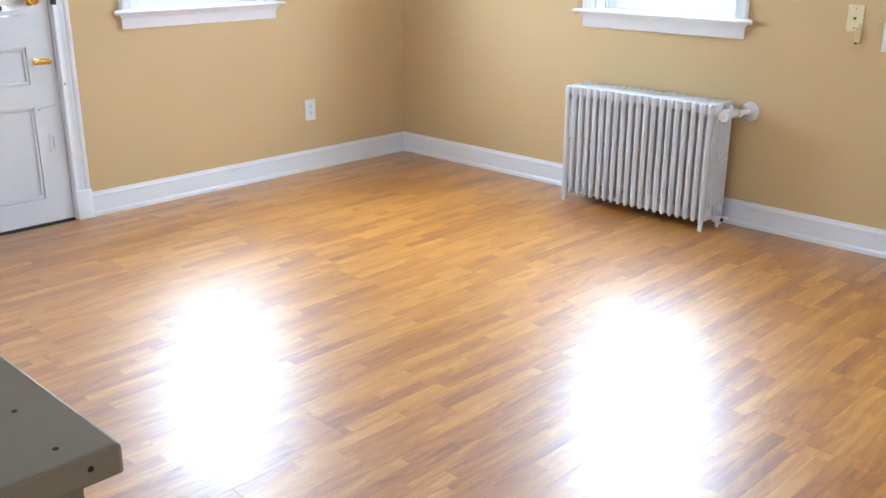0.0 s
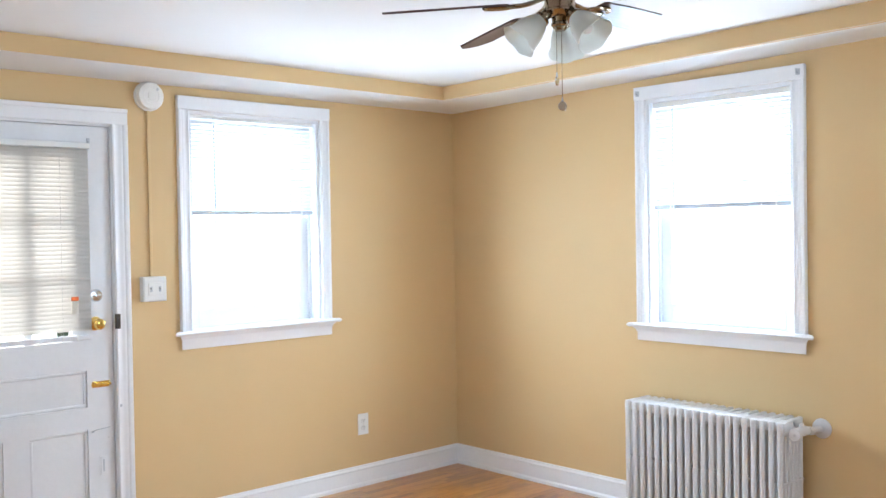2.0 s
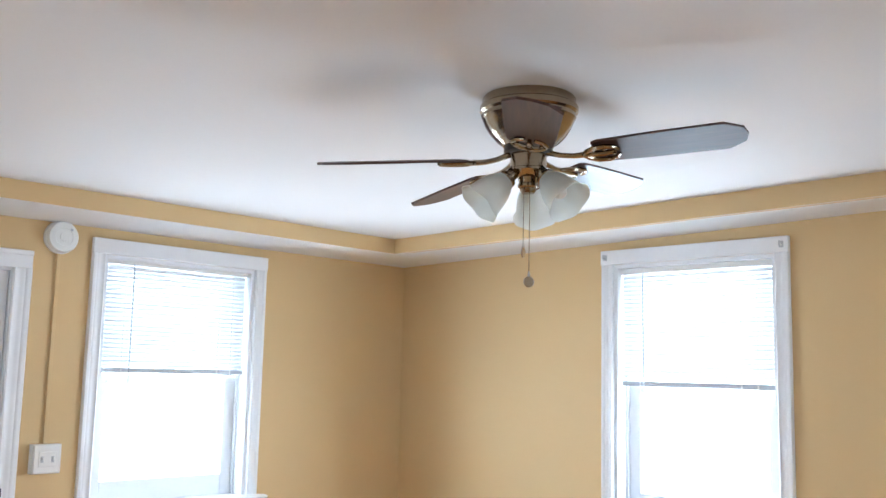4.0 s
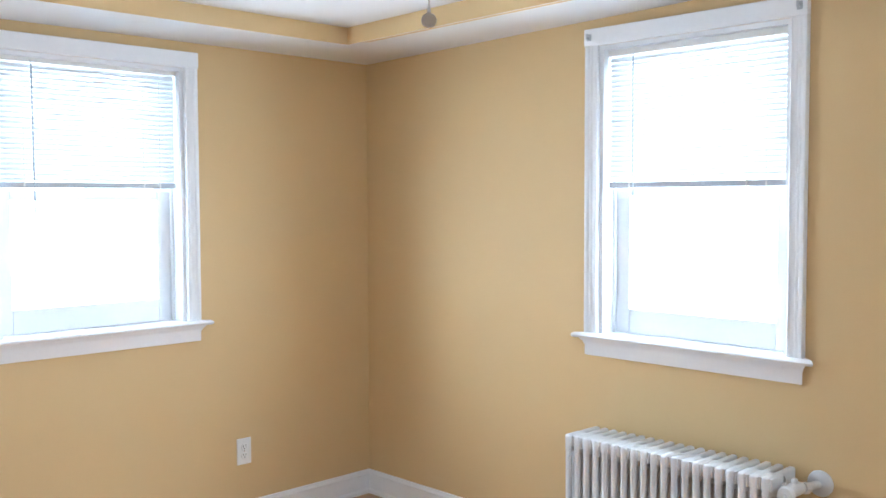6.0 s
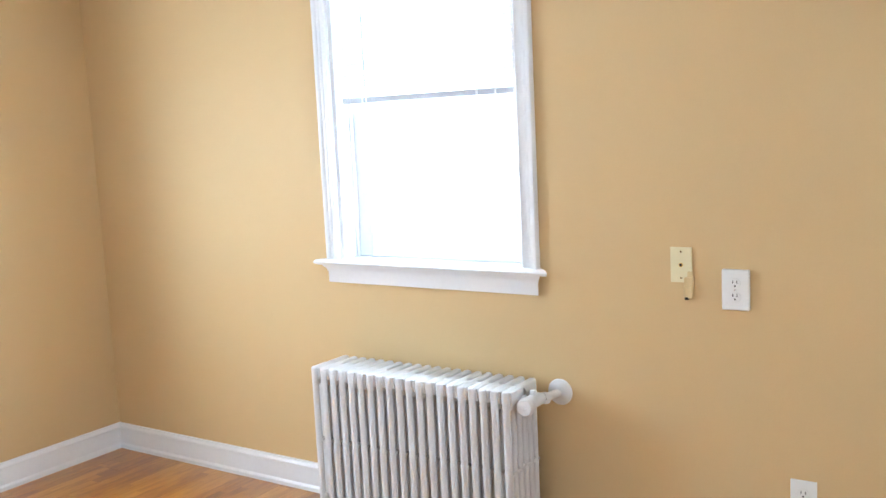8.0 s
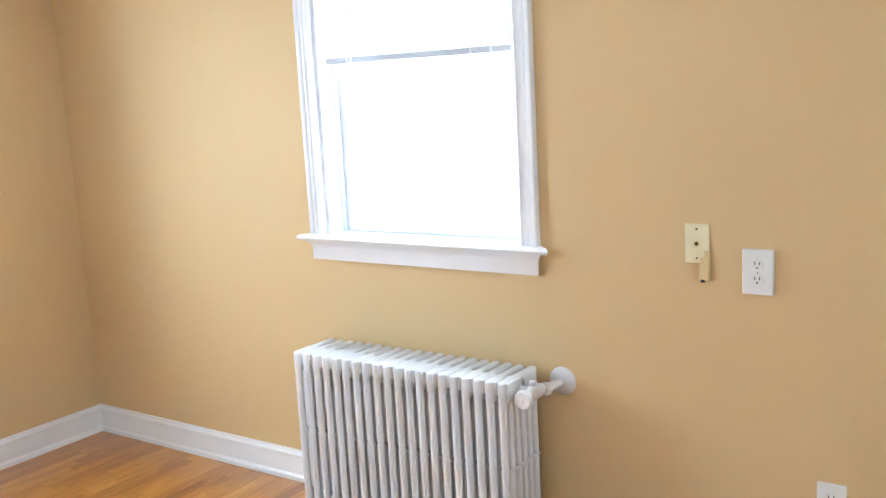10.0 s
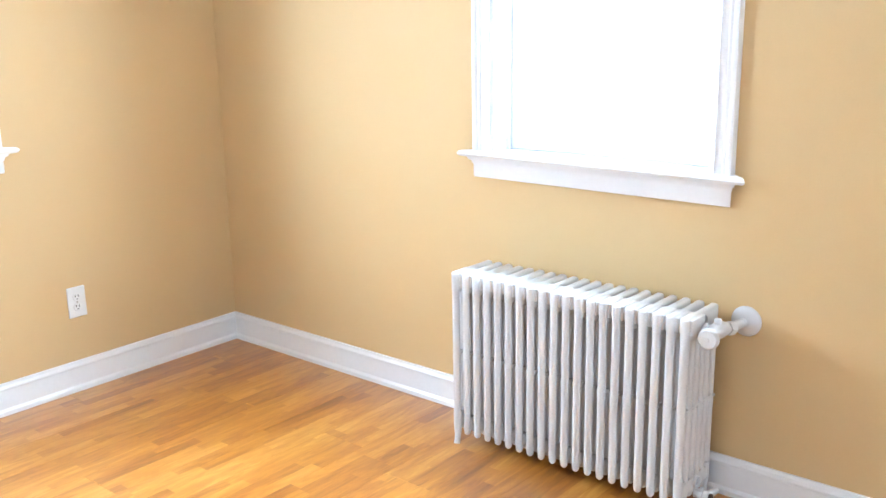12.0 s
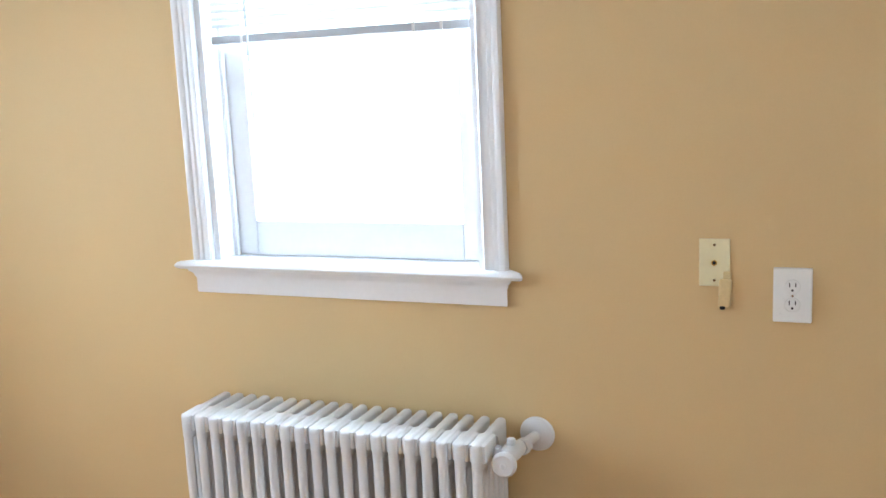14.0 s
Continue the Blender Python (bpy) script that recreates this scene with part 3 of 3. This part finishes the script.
# ---- outlets ----
def outlet(m, w, h, deep, label):
    o = root("wall_outlet", m, label, "outlet", "wall outlets")
    part("plate", lambda bm: box(bm, -w / 2, w / 2, -deep, 0, -h / 2, h / 2, 0.003), PLATE, o)
    for s in (-1, 1):
        z = s * h * 0.165

        def face(bm):
            lathe(bm, [(0, 0), (0.0172, 0), (0.0172, 0.002), (0.016, 0.003), (0, 0.003)], 20, pose(0, -deep, z) @ FRONT)

        def slots(bm):
            for u in (-0.0065, 0.0065):
                box(bm, u - 0.0012, u + 0.0012, -deep - 0.0036, -deep - 0.0028, z + 0.000, z + 0.0095)
            lathe(bm, [(0, 0), (0.0028, 0), (0.0028, 0.0008), (0, 0.0008)], 10, pose(0, -deep - 0.0028, z - 0.0075) @ FRONT)
        part("receptacle", face, PLATE, o, smooth=True)
        part("slots", slots, GAP, o)
    part("screw", lambda bm: lathe(bm, [(0, 0), (0.003, 0), (0.0025, 0.0015), (0, 0.0018)], 10, pose(0, -deep, 0) @ FRONT), CHROME, o)
    return o


E90 = pose(0, 0, 0, 0, 0, -90)
outlet(pose(-0.780, 0, 0.370), 0.078, 0.126, 0.006, "white duplex outlet low on the tan wall")
outlet(pose(0, -3.071, 0.971) @ E90, 0.084, 0.126, 0.016, "white duplex outlet standing proud of the tan wall")
outlet(pose(0, -3.270, 0.330) @ E90, 0.078, 0.126, 0.006, "white duplex outlet near the baseboard")

cx = root("cable_plate", pose(0, -2.898, 1.041) @ E90, "ivory cable jack plate with a cut painted cable stub", "cable jack")
part("plate", lambda bm: box(bm, -0.035, 0.035, -0.006, 0, -0.0565, 0.0565, 0.002), IVORY, cx)
part("jack", lambda bm: lathe(bm, [(0.0045, 0), (0.0065, 0), (0.0065, 0.004), (0.0045, 0.004)], 14, pose(0, -0.006, 0.0) @ FRONT), BRASS, cx, smooth=True)
part("hole", lambda bm: lathe(bm, [(0, 0), (0.0045, 0), (0.0045, 0.003), (0, 0.003)], 14, pose(0, -0.006, 0.0) @ FRONT), GAP, cx)
for z in (-0.042, 0.042):
    part("screw", lambda bm: lathe(bm, [(0, 0), (0.0034, 0), (0.0030, 0.0015), (0, 0.0018)], 10, pose(0, -0.006, z) @ FRONT), NICKEL, cx)


def stub(bm):
    box(bm, 0.012, 0.040, -0.018, -0.001, -0.106, -0.038, 0.004)
    box(bm, 0.020, 0.038, -0.0095, -0.001, -0.050, -0.020, 0.003)
    for v in bm.verts:
        v.co.x += 0.12 * (v.co.z + 0.046) * (0.4 if v.co.z < -0.05 else 0.1)


part("cable_stub", stub, TAPE, cx, label="tan painted cable stub")
part("stub_end", lambda bm: box(bm, 0.014, 0.026, -0.0195, -0.006, -0.1095, -0.101, 0.002), GAP, cx)

# ---- radiator ----
PITCH, NSEC = 0.0441, 20
rad = root("radiator", pose(0, -1.521, 0), "white painted cast iron column radiator under the window", "radiator")
RX0, RX1, RTOP = -0.253, -0.042, 0.628
NT = 6
STEP = (RX1 - RX0 - 0.026) / (NT - 1)


def section(bm, legs):
    def column(cx_, z0, z1, rx, ry, seg=10):
        zs = [z0, z0 + 0.006, z0 + 0.018, (z0 + z1) / 2 - 0.012, (z0 + z1) / 2, (z0 + z1) / 2 + 0.012, z1]
        ks = [0.45, 0.85, 1.0, 1.0, 1.07, 1.0, 1.0]
        rings = [[bm.verts.new((cx_ + rx * k * math.cos(2 * math.pi * j / seg), ry * k * math.sin(2 * math.pi * j / seg), z)) for j in range(seg)] for z, k in zip(zs, ks)]
        for a, b in zip(rings, rings[1:]):
            for j in range(seg):
                bm.faces.new((a[j], a[(j + 1) % seg], b[(j + 1) % seg], b[j]))
        bm.faces.new(rings[0][::-1])
        bm.faces.new(rings[-1])
    for k in range(NT):
        column(RX0 + 0.013 + STEP * k, 0.044, 0.600, 0.0125, 0.0134)
    # rounded top header and waist
    box(bm, RX0 + 0.001, RX1 - 0.001, -0.0132, 0.0132, 0.556, RTOP, 0.010, 3)
    box(bm, RX0 + 0.014, RX0 + 0.100, -0.0219, 0.0219, 0.578, RTOP - 0.003, 0.006, 2)
    box(bm, RX0 + 0.012, RX1 - 0.012, -0.0135, 0.0135, 0.062, 0.110, 0.010, 2)
    box(bm, RX0 + 0.010, RX1 - 0.010, -0.0118, 0.0118, 0.331, 0.345, 0.003, 1)
    # nipples to the next section
    for cx_, z, r in (((RX0 + RX1) / 2 - 0.020, 0.596, 0.028), ((RX0 + RX1) / 2, 0.086, 0.020)):
        lathe(bm, [(r, -0.0218), (r, 0.0218)], 14, pose(cx_, 0, z) @ FRONT)
    for k in range(NT):
        lathe(bm, [(0, -0.0185), (0.005, -0.0165), (0.006, 0), (0.005, 0.0165), (0, 0.0185)], 8, pose(RX0 + 0.016 + STEP * k, 0, 0.338) @ FRONT)
    if legs:
        for cx_, s in ((RX0 + 0.016, -1), (RX1 - 0.016, 1)):
            tube(bm, [(cx_ + 0.004 * -s, 0, 0.120), (cx_, 0, 0.070), (cx_ + 0.002 * s, 0, 0.030), (cx_ + 0.006 * s, 0, 0.008), (cx_ + 0.008 * s, 0, 0.0)], [0.017, 0.015, 0.011, 0.010, 0.012], 10)


plain, legged = bmesh.new(), bmesh.new()
section(plain, False)
section(legged, True)
plain, legged = finish(plain, "section", RADP, True), finish(legged, "section", RADP, True)
for k in range(NSEC):
    same_part("section", legged if k in (0, NSEC - 1) else plain, rad, pose(0, -0.0155 - PITCH * k, 0))
YE = -0.0155 - PITCH * (NSEC - 1) - 0.015
CXV = (RX0 + RX1) / 2 - 0.020
VZ = 0.583


def valve(bm):
    side = pose(CXV, YE, VZ) @ FRONT
    lathe(bm, [(0.015, -0.002), (0.015, 0.010), (0.019, 0.011), (0.019, 0.022), (0.014, 0.023), (0.014, 0.036)], 8, side)
    tube(bm, [(CXV - 0.030, YE - 0.046, VZ - 0.004), (CXV - 0.012, YE - 0.046, VZ - 0.002), (CXV + 0.010, YE - 0.046, VZ), (CXV + 0.030, YE - 0.050, VZ), (CXV + 0.050, YE - 0.054, VZ - 0.003)],
         [0.013, 0.021, 0.025, 0.023, 0.018], 12)
    tube(bm, [(CXV + 0.045, YE - 0.054, VZ - 0.003), (-0.008, YE - 0.066, VZ - 0.010)], 0.0135, 12)
    tube(bm, [(CXV + 0.052, YE - 0.056, VZ - 0.004), (CXV + 0.078, YE - 0.061, VZ - 0.007)], 0.021, 6)
    lathe(bm, [(0.012, -0.004), (0.012, 0.020), (0.009, 0.024), (0, 0.025)], 8, pose(CXV + 0.008, YE - 0.046, VZ + 0.012))


part("valve", valve, RADP, rad, smooth=True)
WEST = Matrix.Rotation(radians(-90), 4, "Y")
part("valve_handle", lambda bm: (lathe(bm, [(0, 0.040), (0.007, 0.040), (0.008, 0.052), (0.025, 0.053), (0.031, 0.058), (0.031, 0.068), (0.026, 0.074), (0.008, 0.075), (0.005, 0.078), (0, 0.078)], 18, pose(CXV + 0.012, YE - 0.046, VZ - 0.008) @ WEST),
                                 tube(bm, [(CXV - 0.010, YE - 0.046, VZ - 0.003), (CXV - 0.050, YE - 0.046, VZ - 0.008)], 0.008, 10)), RADP, rad, smooth=True)
part("wall_flange", lambda bm: lathe(bm, [(0.013, 0.020), (0.020, 0.018), (0.030, 0.012), (0.044, 0.006), (0.047, 0.0), (0, 0.0)], 28, pose(-0.0005, YE - 0.066, VZ - 0.010) @ WEST), RADP, rad, smooth=True)


def return_pipe(bm):
    c = (RX0 + RX1) / 2
    lathe(bm, [(0.016, -0.002), (0.016, 0.012), (0.020, 0.013), (0.020, 0.026), (0.015, 0.027), (0.015, 0.040), (0.012, 0.044), (0, 0.044)], 8, pose(c, YE, 0.052) @ FRONT)
    tube(bm, [(c, YE - 0.032, 0.052), (c + 0.030, YE - 0.036, 0.048), (c + 0.060, YE - 0.040, 0.046)], [0.013, 0.012, 0.010], 10)
    tube(bm, [(c, YE - 0.024, 0.052), (c, YE - 0.024, 0.012)], [0.012, 0.009], 10)


part("drain_fitting", return_pipe, RADP, rad, smooth=True)
part("drain_port", lambda bm: lathe(bm, [(0, 0.0), (0.009, 0.0), (0.010, 0.003), (0.010, 0.010), (0.006, 0.012), (0, 0.012)], 12, pose((RX0 + RX1) / 2, YE - 0.043, 0.052) @ FRONT), DARK, rad, label="dark open drain port")

# ---- ceiling fan ----
FAN = (FANX, -2.600)
fan = root("ceiling_fan", pose(FAN[0], FAN[1], CEILING), "flush-mount ceiling fan with dark walnut blades and frosted lights", "ceiling fan")
part("motor_housing", lambda bm: lathe(bm, [(0, 0), (0.118, 0), (0.122, -0.006), (0.122, -0.022), (0.128, -0.026), (0.128, -0.040), (0.122, -0.046), (0.122, -0.056), (0.116, -0.062), (0.112, -0.074),
                                           (0.098, -0.096), (0.082, -0.114), (0.070, -0.124), (0.066, -0.130), (0, -0.130)], 40), NICKEL, fan, smooth=True, label="antique nickel motor housing")
part("rotor", lambda bm: lathe(bm, [(0, -0.130), (0.062, -0.130), (0.064, -0.136), (0.064, -0.146), (0.056, -0.150), (0, -0.150)], 32), DARK, fan, smooth=True)
part("switch_housing", lambda bm: lathe(bm, [(0, -0.150), (0.046, -0.150), (0.047, -0.156), (0.047, -0.188), (0.050, -0.190), (0.050, -0.196), (0.040, -0.206), (0.026, -0.212), (0.024, -0.226), (0.027, -0.230), (0.027, -0.236), (0.021, -0.240),
                                            (0.021, -0.246), (0.016, -0.252), (0, -0.252)], 28), NICKEL, fan, smooth=True)


def walnut_inset(bm):
    # a bowed trapezoid on the flank of the motor housing
    prof = [(0.1245, -0.050), (0.1185, -0.063), (0.1145, -0.075), (0.1005, -0.097), (0.0845, -0.115), (0.0735, -0.123)]
    cols = 10
    rows_ = []
    for j, (rad_, z) in enumerate(prof):
        wide = radians(30 - 1.2 * j)
        rows_.append([[bm.verts.new(((rad_ - d) * math.cos(wide * (2 * k / cols - 1)), (rad_ - d) * math.sin(wide * (2 * k / cols - 1)), z)) for k in range(cols + 1)] for d in (0, 0.004)])
    for r0, r1 in zip(rows_, rows_[1:]):
        for k in range(cols):
            bm.faces.new((r0[0][k], r0[0][k + 1], r1[0][k + 1], r1[0][k]))
            bm.faces.new((r0[1][k], r1[1][k], r1[1][k + 1], r0[1][k + 1]))
        for k in (0, cols):
            bm.faces.new((r0[0][k], r1[0][k], r1[1][k], r0[1][k]))
    for rr_ in (rows_[0], rows_[-1]):
        for k in range(cols):
            bm.faces.new((rr_[0][k], rr_[1][k], rr_[1][k + 1], rr_[0][k + 1]))


for a in (231, 351, 111):
    part("housing_panel", walnut_inset, BLADE, fan, pose(0, 0, 0, 0, 0, a), smooth=True, label="dark walnut panel set in the motor housing")


def blade_shape(bm):
    # outline: narrow root, wide body, pointed tip with clipped corners
    pts = [(0.175, -0.048), (0.190, -0.056), (0.300, -0.062), (0.495, -0.066), (0.538, -0.034), (0.546, 0.0), (0.538, 0.034), (0.495, 0.066), (0.300, 0.062), (0.190, 0.056), (0.175, 0.048)]
    lo = [bm.verts.new((x, y, -0.003)) for x, y in pts]
    hi = [bm.verts.new((x, y, 0.003)) for x, y in pts]
    bm.faces.new(lo[::-1])
    bm.faces.new(hi)
    for j in range(len(pts)):
        k = (j + 1) % len(pts)
        bm.faces.new((lo[j], lo[k], hi[k], hi[j]))


def iron_shape(bm):
    tube(bm, [(0.050, 0, 0.012), (0.085, 0, 0.000), (0.120, 0, -0.006), (0.150, 0, -0.006)], [0.008, 0.007, 0.007, 0.008], 8)
    for s in (-1, 1):
        tube(bm, [(0.145, 0, -0.006), (0.158, s * 0.020, -0.008), (0.178, s * 0.036, -0.008), (0.205, s * 0.042, -0.008), (0.228, s * 0.030, -0.007), (0.236, s * 0.012, -0.006)], [0.006, 0.007, 0.007, 0.006, 0.006, 0.005], 8)
    tube(bm, [(0.150, 0, -0.007), (0.200, 0, -0.008), (0.230, 0, -0.006)], [0.006, 0.008, 0.005], 8)
    for u, s in ((0.205, -0.030), (0.205, 0.030), (0.225, 0.0)):
        lathe(bm, [(0, -0.014), (0.005, -0.013), (0.005, -0.006)], 8, pose(u, s, 0))


bb, bi = bmesh.new(), bmesh.new()
blade_shape(bb)
iron_shape(bi)
bb, bi = finish(bb, "blade", BLADE), finish(bi, "blade_arm", NICKEL, True)
for k in range(5):
    m = pose(0, 0, -0.162, 0, 0, 4 + 72 * k)
    sag = (-1.2, 4.6, 5.6, 0.5, -3.0)[k]
    same_part("blade", bb, fan, m @ pose(0, 0, 0, 0, sag, 0) @ pose(0, 0, 0, -13, 0, 0))
    same_part("blade_arm", bi, fan, m @ pose(0, 0, 0, 0, sag, 0) @ pose(0, 0, 0, -9, 0, 0))

bl = bmesh.new()
prof = [(0.022, 0.0), (0.026, 0.010), (0.036, 0.026), (0.045, 0.048), (0.050, 0.070), (0.053, 0.090), (0.058, 0.104), (0.064, 0.113), (0.062, 0.1135), (0.056, 0.104), (0.052, 0.090), (0.048, 0.070), (0.043, 0.048), (0.034, 0.026), (0.024, 0.010), (0.020, 0.0)]
lathe(bl, prof, 36)
for v in bl.verts:
    a, r = math.atan2(v.co.y, v.co.x), v.co.z / 0.116
    v.co.z += 0.0025 * r ** 4 * math.cos(6 * a)
bl = finish(bl, "light_shade", SHADE, True)
cup = bmesh.new()
lathe(cup, [(0, -0.030), (0.014, -0.030), (0.018, -0.022), (0.018, -0.006), (0.026, -0.002), (0.028, 0.006), (0.024, 0.010), (0, 0.010)], 20)
cup = finish(cup, "shade_holder", NICKEL, True)
bulb = bmesh.new()
lathe(bulb, [(0, 0.085), (0.012, 0.082), (0.020, 0.070), (0.021, 0.058), (0.014, 0.036), (0.012, 0.010), (0, 0.010)], 16)
bulb = finish(bulb, "bulb", PLATE, True)
for a in (150, 30, 270):
    m = pose(0, 0, 0, 0, 0, a) @ pose(0.056, 0, -0.216, 0, 180 - 46, 0) @ Matrix.Scale(0.95, 4)
    same_part("light_shade", bl, fan, m)
    same_part("shade_holder", cup, fan, m)
    same_part("bulb", bulb, fan, m)
    part("light_arm", lambda bm: tube(bm, [(0.026, 0, -0.184), (0.042, 0, -0.190), (0.050, 0, -0.208)], 0.009, 10), NICKEL, fan, pose(0, 0, 0, 0, 0, a), smooth=True)


def chains(bm):
    for x, y, z in ((-0.010, -0.014, -0.470), (-0.022, -0.004, -0.395)):
        n = int((-0.235 - z) / 0.0055)
        tube(bm, [(x, y, -0.235), (x, y, z)], 0.0010, 5)
        for k in range(n):
            lathe(bm, [(0, -0.0014), (0.0014, 0), (0, 0.0014)], 6, pose(x, y, -0.238 - 0.0055 * k))


part("pull_chain", chains, NICKEL, fan)
for x, y, z in ((-0.010, -0.014, -0.470), (-0.022, -0.004, -0.395)):
    part("chain_pull", lambda bm: (lathe(bm, [(0, -0.002), (0.013, -0.002), (0.014, 0), (0.013, 0.002), (0, 0.002)], 20, pose(x, y, z - 0.013, 90, 0, -38 if z < -0.4 else 20)),
                                   tube(bm, [(x, y, z + 0.014), (x, y, z)], [0.002, 0.004], 8)), CHROME, fan, smooth=True)

# ---- half wall with square column by the entry ----
half_wall = root("half_wall", pose(-3.972, -3.800, 0), "grey-beige half wall with a moulded cap", "half wall", kind="structure")
part("pedestal", lambda bm: box(bm, -0.60, -0.020, 0.020, 0.62, 0.0, 0.905), GREYBEIGE, half_wall)
part("moulding", lambda bm: (box(bm, -0.60, -0.008, 0.008, 0.62, 0.885, 0.906, 0.004), box(bm, -0.60, 0.002, -0.002, 0.62, 0.906, 0.918, 0.005)), GREYBEIGE, half_wall)
part("cap", lambda bm: box(bm, -0.60, 0.020, -0.020, 0.63, 0.918, 0.950, 0.004), GREYBEIGE, half_wall)
part("nail_hole", lambda bm: [lathe(bm, [(0, 0), (0.003, 0), (0.003, 0.0006), (0, 0.0006)], 8, mm) for mm in (pose(-0.028, 0.012, 0.9500), pose(-0.025, 0.110, 0.9500), pose(-0.012, -0.0200, 0.936) @ FRONT)], DARK, half_wall)
part("column", lambda bm: box(bm, -0.228, -0.028, 0.380, 0.580, 0.950, CEILING, 0.004), COLP, half_wall, label="beige painted square column")

# ---- laminate planks ----
PL, PW, GAPW = 1.285, 0.195, 0.0004
plank_meshes = {}


def plank_mesh(length, width):
    key = (round(length, 3), round(width, 3))
    if key not in plank_meshes:
        bm = bmesh.new()
        # the printed strips lie from the plank's near long edge
        y0 = -0.0975
        box(bm, -length / 2 + GAPW / 2, length / 2 - GAPW / 2, y0 + GAPW / 2, y0 + width - GAPW / 2, -0.009, 0.0)
        top = [e for e in bm.edges if all(abs(v.co.z) < 1e-6 for v in e.verts)]
        bmesh.ops.bevel(bm, geom=top, offset=0.0003, segments=1, affect="EDGES")
        plank_meshes[key] = finish(bm, "plank", FLOOR)
    return plank_meshes[key]


rng = random.Random(5)
y = Y1 - 0.008 - PW * 0.6
while y + PW > Y0:
    a, b = X0 + 0.006, X1 - 0.006
    x = a - rng.choice((0.0, 0.32, 0.64, 0.96)) - rng.uniform(0, 0.1)
    wid = min(PW, Y1 - 0.004 - y)
    while x < b:
        s, e = max(x, a), min(x + PL, b)
        if e - s > 0.02:
            same_part("plank", plank_mesh(e - s, wid), floor_ob, pose((s + e) / 2, y + 0.0975, 0))
        x += PL
    y -= PW
